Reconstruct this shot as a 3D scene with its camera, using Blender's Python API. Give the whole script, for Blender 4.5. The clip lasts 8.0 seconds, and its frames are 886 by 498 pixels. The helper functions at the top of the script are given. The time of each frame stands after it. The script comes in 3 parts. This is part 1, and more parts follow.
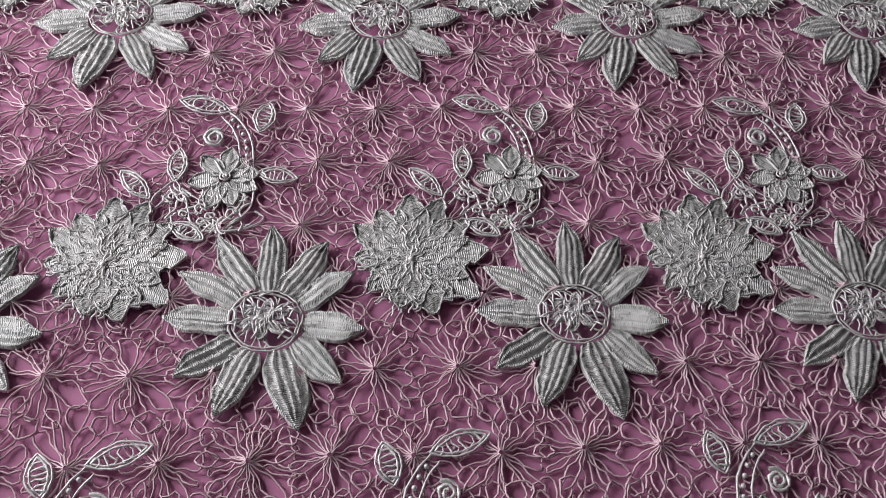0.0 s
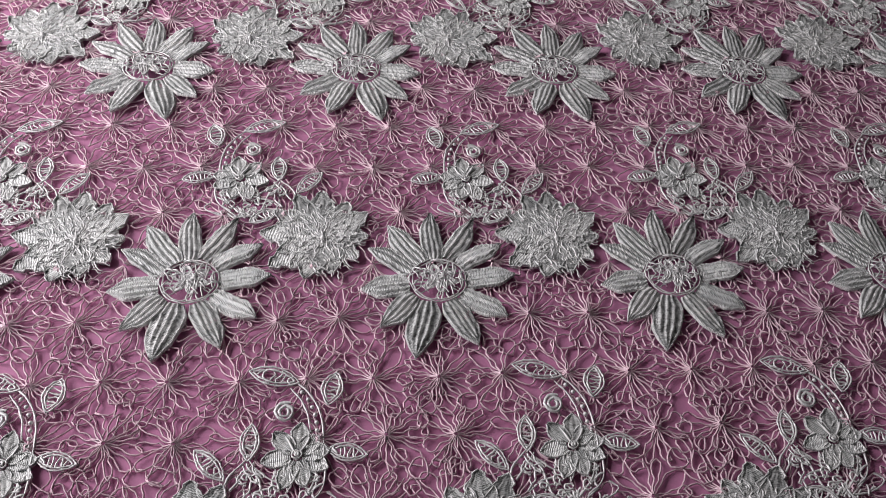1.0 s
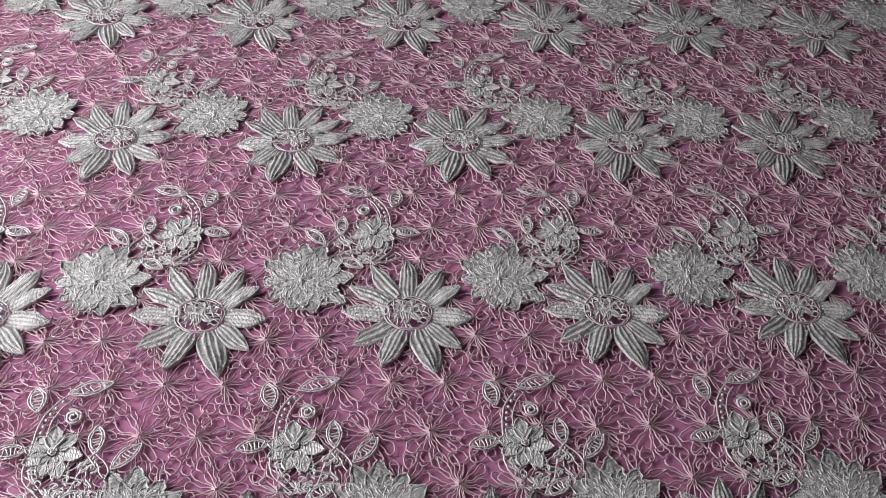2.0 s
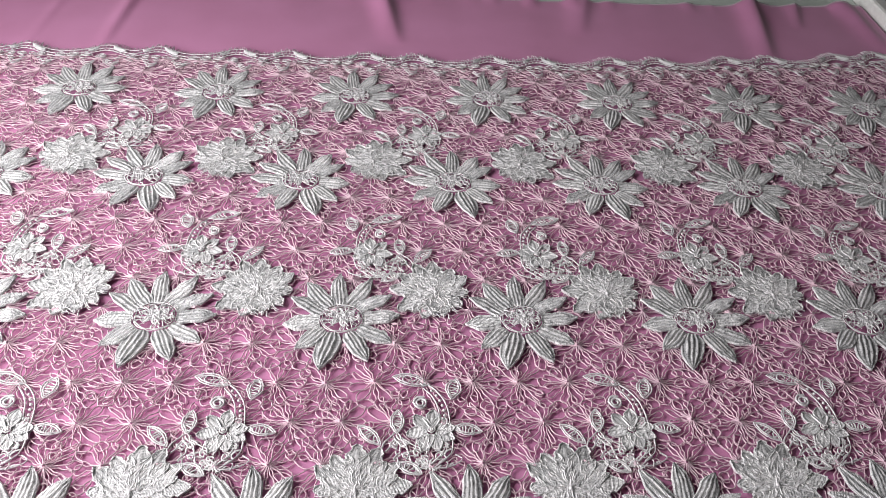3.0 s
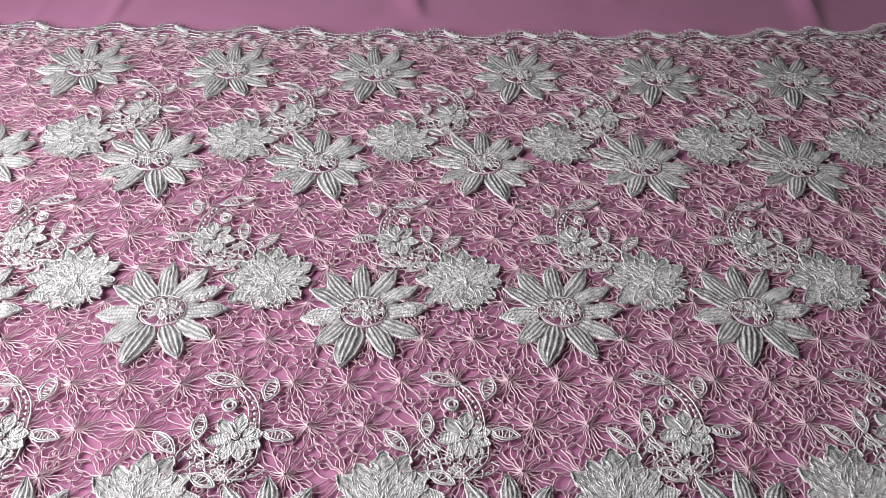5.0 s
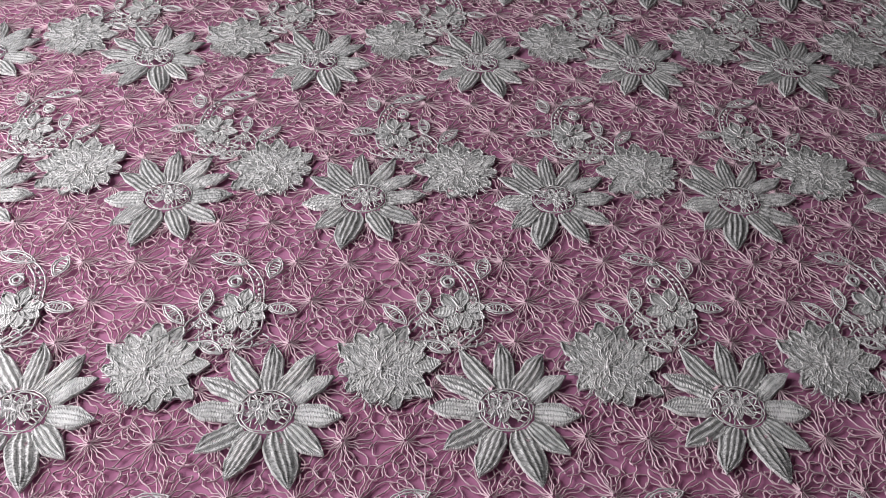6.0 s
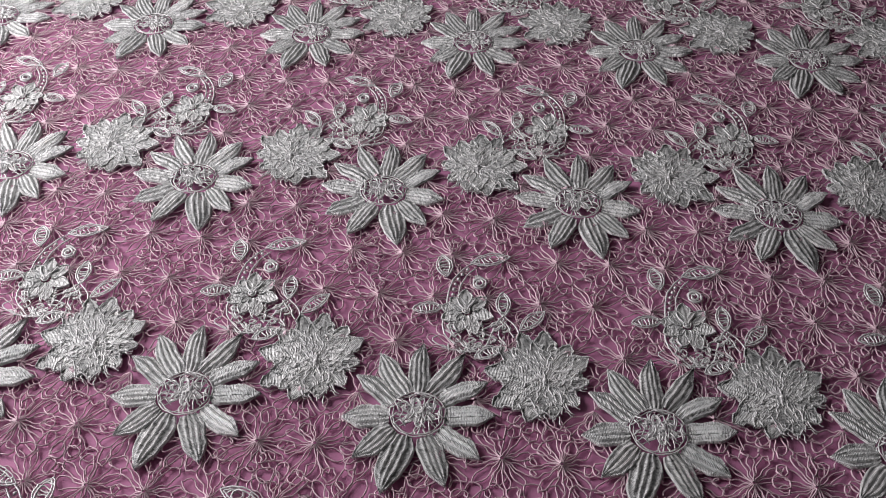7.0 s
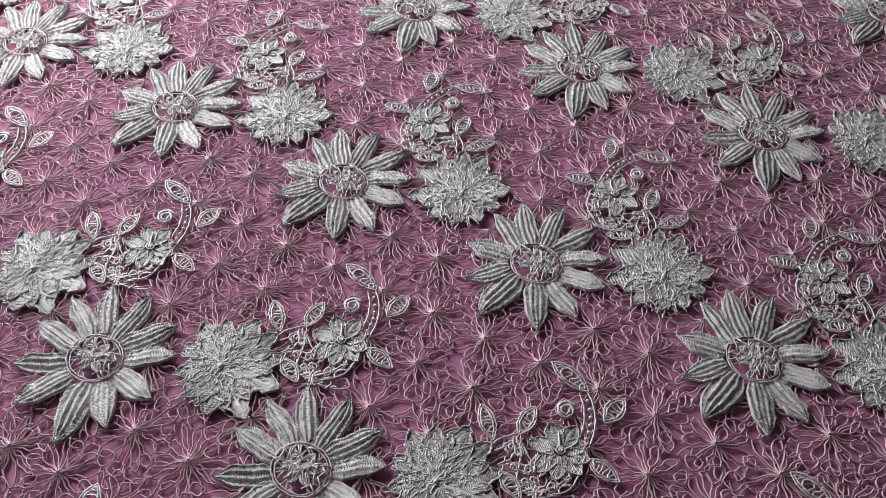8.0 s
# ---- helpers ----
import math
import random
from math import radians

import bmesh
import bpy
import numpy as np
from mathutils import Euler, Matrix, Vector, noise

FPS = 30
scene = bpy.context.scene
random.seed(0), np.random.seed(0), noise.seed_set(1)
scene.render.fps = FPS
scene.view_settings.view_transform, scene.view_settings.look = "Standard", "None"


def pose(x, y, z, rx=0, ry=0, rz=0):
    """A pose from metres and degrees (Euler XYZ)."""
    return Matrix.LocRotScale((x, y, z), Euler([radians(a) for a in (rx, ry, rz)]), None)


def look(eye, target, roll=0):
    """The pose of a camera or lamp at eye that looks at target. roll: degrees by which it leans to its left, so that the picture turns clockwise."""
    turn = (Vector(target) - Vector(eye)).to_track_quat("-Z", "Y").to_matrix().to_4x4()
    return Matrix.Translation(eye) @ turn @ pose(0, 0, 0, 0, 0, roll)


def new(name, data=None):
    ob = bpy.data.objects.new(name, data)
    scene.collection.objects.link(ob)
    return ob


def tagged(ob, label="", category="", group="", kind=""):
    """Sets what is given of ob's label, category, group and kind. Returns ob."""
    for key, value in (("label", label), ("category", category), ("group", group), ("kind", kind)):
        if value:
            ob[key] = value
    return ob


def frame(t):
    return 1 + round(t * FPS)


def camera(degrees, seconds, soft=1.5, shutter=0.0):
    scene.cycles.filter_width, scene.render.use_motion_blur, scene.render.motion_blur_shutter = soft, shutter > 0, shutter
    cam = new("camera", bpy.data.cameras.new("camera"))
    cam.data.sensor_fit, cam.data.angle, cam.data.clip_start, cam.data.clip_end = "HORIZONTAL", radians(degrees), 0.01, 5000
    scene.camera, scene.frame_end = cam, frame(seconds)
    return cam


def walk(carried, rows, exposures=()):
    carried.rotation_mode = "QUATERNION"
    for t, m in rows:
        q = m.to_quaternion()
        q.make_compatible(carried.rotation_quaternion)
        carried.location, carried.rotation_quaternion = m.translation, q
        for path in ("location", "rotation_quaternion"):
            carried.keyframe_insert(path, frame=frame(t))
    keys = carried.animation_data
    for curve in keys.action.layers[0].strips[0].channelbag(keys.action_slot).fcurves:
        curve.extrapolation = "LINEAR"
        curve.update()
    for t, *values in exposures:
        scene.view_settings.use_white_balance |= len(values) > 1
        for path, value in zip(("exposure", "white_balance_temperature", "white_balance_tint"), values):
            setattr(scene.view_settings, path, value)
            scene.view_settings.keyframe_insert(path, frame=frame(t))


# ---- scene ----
cam = camera(54.1, 8.0, soft=0.6)
# seconds, eye, point looked at, roll
PATH = [
    (0, (0.02, 0.02, 0.329), (0.183, 0.987, -1.415), 7.5),
    (0.5, (0.014, 0.042, 0.353), (0.18, 1.119, -1.324), 7.5),
    (1, (-0.018, 0.077, 0.377), (0.186, 1.263, -1.22), 7.2),
    (1.5, (-0.039, 0.119, 0.409), (0.175, 1.407, -1.106), 5.6),
    (2, (-0.045, 0.159, 0.429), (0.143, 1.512, -1.031), 5.6),
    (2.2, (-0.046, 0.179, 0.429), (0.134, 1.561, -1.005), 5.7),
    (3.3, (-0.082, 0.251, 0.449), (0.076, 1.774, -0.838), 4.6),
    (3.5, (-0.082, 0.255, 0.446), (0.07, 1.786, -0.831), 4.4),
    (4, (-0.087, 0.264, 0.439), (0.059, 1.788, -0.848), 4.3),
    (4.2, (-0.079, 0.27, 0.432), (0.043, 1.79, -0.862), 3.7),
    (5.3, (-0.08, 0.278, 0.403), (0.042, 1.731, -0.966), 3.5),
    (5.5, (-0.081, 0.277, 0.4), (0.044, 1.707, -0.993), 3.8),
    (6, (-0.079, 0.24, 0.397), (0.045, 1.624, -1.041), 3.9),
    (6.5, (-0.049, 0.17, 0.406), (0.041, 1.53, -1.058), 3.5),
    (6.7, (-0.016, 0.14, 0.415), (0.01, 1.484, -1.067), 2.1),
    (7, (0.063, 0.104, 0.414), (-0.063, 1.393, -1.11), -0.3),
    (7.5, (0.182, 0.071, 0.407), (-0.127, 1.232, -1.191), -0.4),
    (8, (0.232, 0.056, 0.408), (-0.28, 1.109, -1.213), 2.4),
]
EXPOSURES = [(0.0, -0.16), (0.5, -0.2), (1.0, -0.38), (2.0, -0.55), (3.3, 0.13), (4.2, 0.17), (5.3, -0.34), (6.0, -0.6), (7.0, -0.5), (8.0, -0.1)]
walk(cam, [(t, look(eye, target, roll)) for t, eye, target, roll in PATH], EXPOSURES)

# ---- light ----
world = bpy.data.worlds.new("sky")
scene.world = world
world.use_nodes = True
wn = world.node_tree.nodes
sky = wn.new("ShaderNodeTexSky")
sky.sky_type, sky.sun_disc = "NISHITA", False
sky.sun_elevation, sky.sun_rotation = radians(35), radians(200)
world.node_tree.links.new(sky.outputs["Color"], wn["Background"].inputs["Color"])
wn["Background"].inputs["Strength"].default_value = 0.1

WIN_X, WIN_Y, WIN_Z, WIN_W, WIN_H = -0.80, 0.56, 0.40, 0.98, 0.57
lamp = bpy.data.lights.new("window_daylight", "AREA")
lamp.shape, lamp.size, lamp.size_y, lamp.energy = "RECTANGLE", WIN_H, WIN_W, 21.0
lamp.color = (1.0, 0.965, 0.97)
lamp_ob = new("window_daylight", lamp)
lamp_ob.matrix_world = look((WIN_X + 0.03, WIN_Y, WIN_Z), (WIN_X + 1.0, WIN_Y - 0.05, WIN_Z - 0.2))

# ---- materials ----


def nodes_of(name, rough=0.6, metal=0.0):
    m = bpy.data.materials.new(name)
    m.use_nodes = True
    nt = m.node_tree
    b = nt.nodes["Principled BSDF"]
    b.inputs["Roughness"].default_value = rough
    b.inputs["Metallic"].default_value = metal
    return m, nt, b


def add(nt, kind, **values):
    n = nt.nodes.new(kind)
    for key, value in values.items():
        n.inputs[key].default_value = value
    return n


def ramp(nt, fac, stops):
    r = nt.nodes.new("ShaderNodeValToRGB")
    e = r.color_ramp.elements
    while len(e) < len(stops):
        e.new(0.5)
    for el, (p, c) in zip(e, stops):
        el.position, el.color = p, (*c, 1)
    nt.links.new(fac, r.inputs["Fac"])
    return r.outputs["Color"]


def mixc(nt, fac, a, b, mode="MIX"):
    n = nt.nodes.new("ShaderNodeMix")
    n.data_type, n.blend_type = "RGBA", mode
    if isinstance(fac, float):
        n.inputs["Factor"].default_value = fac
    else:
        nt.links.new(fac, n.inputs["Factor"])
    nt.links.new(a, n.inputs["A"])
    nt.links.new(b, n.inputs["B"])
    return n.outputs["Result"]


def stitched(name, dark, light, pitch, relief, rough, metal):
    """Satin stitch: threads laid side by side across the petal, on a map in millimetres; the sheen runs across the threads."""
    m, nt, b = nodes_of(name, rough, metal)
    L = nt.links.new
    uv = nt.nodes.new("ShaderNodeUVMap")
    uv.uv_map = "UVMap"
    co = nt.nodes.new("ShaderNodeTexCoord")
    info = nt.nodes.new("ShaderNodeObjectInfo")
    shift = nt.nodes.new("ShaderNodeVectorMath")
    shift.operation = "MULTIPLY_ADD"
    shift.inputs[1].default_value = (37.0, 53.0, 0.0)
    L(info.outputs["Random"], shift.inputs[0])
    L(uv.outputs["UV"], shift.inputs[2])
    wave = add(nt, "ShaderNodeTexWave", Scale=0.314 / pitch, Distortion=2.6, Detail=2.0)
    wave.inputs["Detail Scale"].default_value = 0.6
    L(shift.outputs[0], wave.inputs["Vector"])
    scale = nt.nodes.new("ShaderNodeVectorMath")
    scale.operation = "MULTIPLY"
    scale.inputs[1].default_value = (0.9 / pitch, 0.16 / pitch, 1.0)
    L(shift.outputs[0], scale.inputs[0])
    streak = add(nt, "ShaderNodeTexNoise", Scale=1.0, Detail=3.0, Roughness=0.6)
    L(scale.outputs[0], streak.inputs["Vector"])
    big = add(nt, "ShaderNodeTexNoise", Scale=110.0, Detail=3.0)
    L(co.outputs["Object"], big.inputs["Vector"])
    h = nt.nodes.new("ShaderNodeMath")
    h.operation = "MULTIPLY_ADD"
    h.inputs[1].default_value = 0.3
    L(wave.outputs["Fac"], h.inputs[0])
    L(streak.outputs["Fac"], h.inputs[2])
    c1 = ramp(nt, h.outputs[0], [(0.45, dark), (0.72, light), (1.0, light)])
    c2 = ramp(nt, big.outputs["Fac"], [(0.3, (0.66, 0.665, 0.67)), (0.6, (1, 1, 1))])
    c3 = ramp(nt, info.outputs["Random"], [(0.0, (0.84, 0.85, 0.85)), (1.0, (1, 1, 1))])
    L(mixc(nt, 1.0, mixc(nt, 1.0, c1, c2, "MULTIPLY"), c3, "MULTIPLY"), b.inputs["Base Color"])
    bump = add(nt, "ShaderNodeBump", Strength=relief, Distance=0.0009)
    L(h.outputs[0], bump.inputs["Height"])
    L(bump.outputs["Normal"], b.inputs["Normal"])
    tan = nt.nodes.new("ShaderNodeTangent")
    tan.direction_type, tan.uv_map = "UV_MAP", "UVMap"
    L(tan.outputs["Tangent"], b.inputs["Tangent"])
    b.inputs["Anisotropic"].default_value = 0.6
    return m


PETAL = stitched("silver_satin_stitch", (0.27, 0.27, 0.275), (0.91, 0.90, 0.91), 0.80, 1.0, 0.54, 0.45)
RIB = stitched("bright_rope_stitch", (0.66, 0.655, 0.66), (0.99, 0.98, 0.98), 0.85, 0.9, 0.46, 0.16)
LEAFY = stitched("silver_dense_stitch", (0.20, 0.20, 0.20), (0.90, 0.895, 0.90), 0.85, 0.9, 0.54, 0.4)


def thread(name, colour, rough, metal):
    m, nt, b = nodes_of(name, rough, metal)
    L = nt.links.new
    co = nt.nodes.new("ShaderNodeTexCoord")
    n1 = add(nt, "ShaderNodeTexNoise", Scale=1400.0, Detail=2.0)
    n2 = add(nt, "ShaderNodeTexNoise", Scale=45.0, Detail=2.0)
    L(co.outputs["Object"], n1.inputs["Vector"])
    L(co.outputs["Object"], n2.inputs["Vector"])
    a = ramp(nt, n1.outputs["Fac"], [(0.3, tuple(v * 0.72 for v in colour)), (0.65, colour)])
    c = ramp(nt, n2.outputs["Fac"], [(0.3, (0.8, 0.8, 0.82)), (0.7, (1, 1, 1))])
    L(mixc(nt, 1.0, a, c, "MULTIPLY"), b.inputs["Base Color"])
    bump = add(nt, "ShaderNodeBump", Strength=0.6, Distance=0.0003)
    L(n1.outputs["Fac"], bump.inputs["Height"])
    L(bump.outputs["Normal"], b.inputs["Normal"])
    return m


CORD = thread("silver_cord", (0.97, 0.955, 0.955), 0.48, 0.25)
NET = thread("pale_net_thread", (0.93, 0.68, 0.765), 0.45, 0.10)

m, nt, b = nodes_of("mauve_cloth", 0.75)
co = nt.nodes.new("ShaderNodeTexCoord")
weave = add(nt, "ShaderNodeTexNoise", Scale=1500.0, Detail=1.0)
blot = add(nt, "ShaderNodeTexNoise", Scale=14.0, Detail=4.0)
nt.links.new(co.outputs["Object"], weave.inputs["Vector"])
nt.links.new(co.outputs["Object"], blot.inputs["Vector"])
ca = ramp(nt, blot.outputs["Fac"], [(0.3, (0.565, 0.225, 0.40)), (0.7, (0.625, 0.258, 0.46))])
cb = ramp(nt, weave.outputs["Fac"], [(0.25, (0.88, 0.88, 0.88)), (0.7, (1, 1, 1))])
nt.links.new(mixc(nt, 1.0, ca, cb, "MULTIPLY"), b.inputs["Base Color"])
bp = add(nt, "ShaderNodeBump", Strength=0.25, Distance=0.0002)
nt.links.new(weave.outputs["Fac"], bp.inputs["Height"])
nt.links.new(bp.outputs["Normal"], b.inputs["Normal"])
b.inputs["Sheen Weight"].default_value = 0.25
b.inputs["Sheen Roughness"].default_value = 0.4
CLOTH = m


def paint(name, c0, c1, scale, rough, relief=0.1):
    m, nt, b = nodes_of(name, rough)
    co = nt.nodes.new("ShaderNodeTexCoord")
    n = add(nt, "ShaderNodeTexNoise", Scale=scale, Detail=6.0)
    f = add(nt, "ShaderNodeTexNoise", Scale=scale * 25, Detail=2.0)
    nt.links.new(co.outputs["Object"], n.inputs["Vector"])
    nt.links.new(co.outputs["Object"], f.inputs["Vector"])
    a = ramp(nt, n.outputs["Fac"], [(0.3, c0), (0.7, c1)])
    g = ramp(nt, f.outputs["Fac"], [(0.3, (0.9, 0.9, 0.9)), (0.7, (1, 1, 1))])
    nt.links.new(mixc(nt, 1.0, a, g, "MULTIPLY"), b.inputs["Base Color"])
    bp = add(nt, "ShaderNodeBump", Strength=relief, Distance=0.001)
    nt.links.new(f.outputs["Fac"], bp.inputs["Height"])
    nt.links.new(bp.outputs["Normal"], b.inputs["Normal"])
    return m


TABLE = paint("white_lacquer", (0.63, 0.70, 0.645), (0.69, 0.755, 0.70), 5.0, 0.4)
RAIL = paint("white_rail_paint", (0.76, 0.77, 0.74), (0.82, 0.83, 0.80), 6.0, 0.4)
# for the unseen walls and ceiling, kept dark to hold down bounced fill light
WALL = paint("plaster", (0.15, 0.14, 0.135), (0.19, 0.18, 0.175), 3.0, 0.9, 0.3)
FLOOR = paint("dark_floor", (0.016, 0.015, 0.014), (0.032, 0.029, 0.027), 4.0, 0.6)
RUG = paint("grey_rug_pile", (0.16, 0.165, 0.155), (0.34, 0.33, 0.315), 18.0, 0.95, 0.8)
BLACK = paint("black_lacquer", (0.0068, 0.013, 0.011), (0.02, 0.022, 0.02), 8.0, 0.5)
FRAME = paint("window_frame_paint", (0.72, 0.72, 0.7), (0.8, 0.8, 0.78), 5.0, 0.45)

# ---- mesh helpers ----
np.random.seed(4)


def mesh_of(name, verts, faces, material, uvs=None, second=None, picks=None):
    me = bpy.data.meshes.new(name)
    me.from_pydata([tuple(map(float, v)) for v in verts], [], faces)
    me.materials.append(material)
    if second:
        me.materials.append(second)
        me.polygons.foreach_set("material_index", picks)
    me.polygons.foreach_set("use_smooth", [True] * len(me.polygons))
    if uvs is not None:
        layer = me.uv_layers.new(name="UVMap")
        idx = np.zeros(len(me.loops), int)
        me.loops.foreach_get("vertex_index", idx)
        layer.data.foreach_set("uv", np.asarray(uvs, float)[idx].ravel())
    me.update()
    return me


def child(name, data, parent, label="", m=None):
    ob = new(name, data)
    ob.parent = parent
    if m is not None:
        ob.matrix_basis = m
    if label:
        ob["label"] = label
    return ob


def box(bm, x0, x1, y0, y1, z0, z1, bevel=0.0):
    r = bmesh.ops.create_cube(bm, size=1.0)
    for v in r["verts"]:
        v.co = Vector(((x0 + x1) / 2 + v.co.x * (x1 - x0), (y0 + y1) / 2 + v.co.y * (y1 - y0), (z0 + z1) / 2 + v.co.z * (z1 - z0)))
    if bevel:
        edges = list({e for v in r["verts"] for e in v.link_edges})
        bmesh.ops.bevel(bm, geom=edges, offset=bevel, segments=2, affect="EDGES", profile=0.5)


def box_mesh(name, boxes, material, bevel=0.0):
    bm = bmesh.new()
    for bx in boxes:
        box(bm, *bx, bevel)
    me = bpy.data.meshes.new(name)
    bm.to_mesh(me)
    bm.free()
    me.materials.append(material)
    return me


def tubes(lines, radius, sides=4):
    """Verts and faces of round cords along polylines (lists of 3D points)."""
    verts, faces, base = [], [], 0
    for ln in lines:
        p = np.asarray(ln, float)
        n = len(p)
        t = np.gradient(p, axis=0)
        t[:, 2] *= 0.5
        t /= np.linalg.norm(t, axis=1)[:, None] + 1e-9
        side = np.stack([-t[:, 1], t[:, 0], np.zeros(n)], 1)
        side /= np.linalg.norm(side, axis=1)[:, None] + 1e-9
        up = np.cross(t, side)
        rad = radius * np.random.uniform(0.62, 1.35, n)[:, None]
        p = p + np.random.uniform(-0.4, 0.4, (n, 3)) * radius
        for k in range(sides):
            a = 2 * math.pi * k / sides + (math.pi / 2 if sides == 3 else 0)
            verts.append(p + rad * (math.cos(a) * side + math.sin(a) * up))
        for k in range(sides):
            k2 = (k + 1) % sides
            for i in range(n - 1):
                faces.append((base + k * n + i, base + k * n + i + 1, base + k2 * n + i + 1, base + k2 * n + i))
        base += sides * n
    return np.concatenate(verts), faces


def cord_mesh(name, lines, radius, material, mir=1, sides=5):
    v, f = tubes(lines, radius, sides)
    v = v * np.array([mir, 1, 1])
    if mir < 0:
        f = [q[::-1] for q in f]
    return mesh_of(name, v, f, material)


def bead(verts, faces, uvs, x, y, z, r):
    base = len(verts)
    rings, seg = 3, 6
    for i in range(rings + 1):
        a = math.pi / 2 * i / rings
        for k in range(seg):
            th = 2 * math.pi * k / seg
            verts.append((x + r * math.cos(a) * math.cos(th), y + r * math.cos(a) * math.sin(th), z + r * 0.9 * math.sin(a)))
            uvs.append((x * 1000, y * 1000))
    for i in range(rings):
        for k in range(seg):
            k2 = (k + 1) % seg
            faces.append((base + i * seg + k, base + i * seg + k2, base + (i + 1) * seg + k2, base + (i + 1) * seg + k))


def petal_mesh(name, b0, tip, width, z0, rise, lift, material, mir=1, ribs=(-0.42, 0.0, 0.42), teeth=0, nu=16, nv=14, cord=0.0013, blunt=0.5, seed=0, bend=0.0, rough=0.00035, rope=0.0):
    """One embroidered petal from its foot b0 to its tip (metres): flat stitching with a roped rim and ribs."""
    rnd = random.Random(seed)
    b0, tip = np.array(b0, float), np.array(tip, float)
    ax = tip - b0
    ln = float(np.hypot(*ax))
    ax /= ln
    nx = np.array([-ax[1], ax[0]])
    slant = rnd.uniform(0.15, 0.4) * rnd.choice((-1, 1))
    rim_w = min(0.2, 0.0014 / (width / 2))
    verts, uvs, faces, picks = [], [], [], []
    for i in range(nu + 1):
        u = i / nu
        if teeth:
            w = width / 2 * min(1.0, (u + 0.3) / 0.65) * (1 - u) ** 0.6 * 1.25
            w *= 0.80 + 0.42 * (1 - (u * teeth + 0.3 * (seed % 3)) % 1.0)
        else:
            w = width / 2 * min(1.03, blunt * (1 - u) ** 1.5 + math.sin(math.pi * min(1.0, u * 0.94 + 0.03)) ** 0.92)
        if i == nu:
            w = width * 0.02
        for k in range(nv + 1):
            v = -1 + 2 * k / nv
            edge_wob = 1 + 0.08 * rnd.uniform(-1, 1) * abs(v) ** 3
            q = b0 + ax * (ln * u) + nx * (w * v * edge_wob + bend * math.sin(math.pi * u))
            z = z0 + rise * (1 - v * v) * math.sin(math.pi * min(u * 0.9 + 0.1, 1)) ** 0.6 + lift * u * u
            z += cord * math.exp(-((abs(v) - (1 - rim_w)) / rim_w) ** 2) * (0.7 + 0.6 * rnd.random())
            for r in ribs:
                z += cord * 1.15 * math.exp(-((v - r * (1 - 0.25 * u)) / 0.10) ** 2) * (1 - 0.8 * u ** 4) * (0.6 + 0.7 * rnd.random())
            z += rough * (rnd.random() - 0.5)
            verts.append((q[0] * mir, q[1], z))
            uvs.append((u * ln * 1000 + slant * v * w * 1000, v * w * 1000))
    n = nv + 1
    for i in range(nu):
        u = (i + 0.5) / nu
        for k in range(nv):
            f = (i * n + k, i * n + k + 1, (i + 1) * n + k + 1, (i + 1) * n + k)
            faces.append(f if mir < 0 else f[::-1])
            v = -1 + 2 * (k + 0.5) / nv
            on = abs(v) > 1 - 1.6 * rim_w - 0.02 or any(abs(v - r * (1 - 0.25 * u)) < 0.095 for r in ribs) and u < 0.9
            picks.append(1 if on else 0)
    # the rim turned down to the net
    def skirt(ring):
        base = len(verts)
        for r in ring:
            x, y, z = verts[r]
            verts.append((x, y, max(0.0002, z - 0.0018)))
            uvs.append(uvs[r])
        for a in range(len(ring) - 1):
            faces.append((ring[a], ring[a + 1], base + a + 1, base + a))
            picks.append(1)
    skirt([i * n for i in range(nu + 1)])
    skirt([i * n + nv for i in range(nu + 1)])
    if rope:
        lines = [[verts[i * n + k] for i in range(nu + 1)] for k in (0, nv)]
        tv, tf = tubes(lines, rope, 4)
        base = len(verts)
        verts += [tuple(q + np.array((0, 0, 0.0005))) for q in tv]
        uvs += [(q[0] * 1000 + q[1] * 600, q[1] * 1000) for q in tv]
        faces += [tuple(base + j for j in q) for q in tf]
        picks += [1] * len(tf)
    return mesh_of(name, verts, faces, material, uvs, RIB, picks)


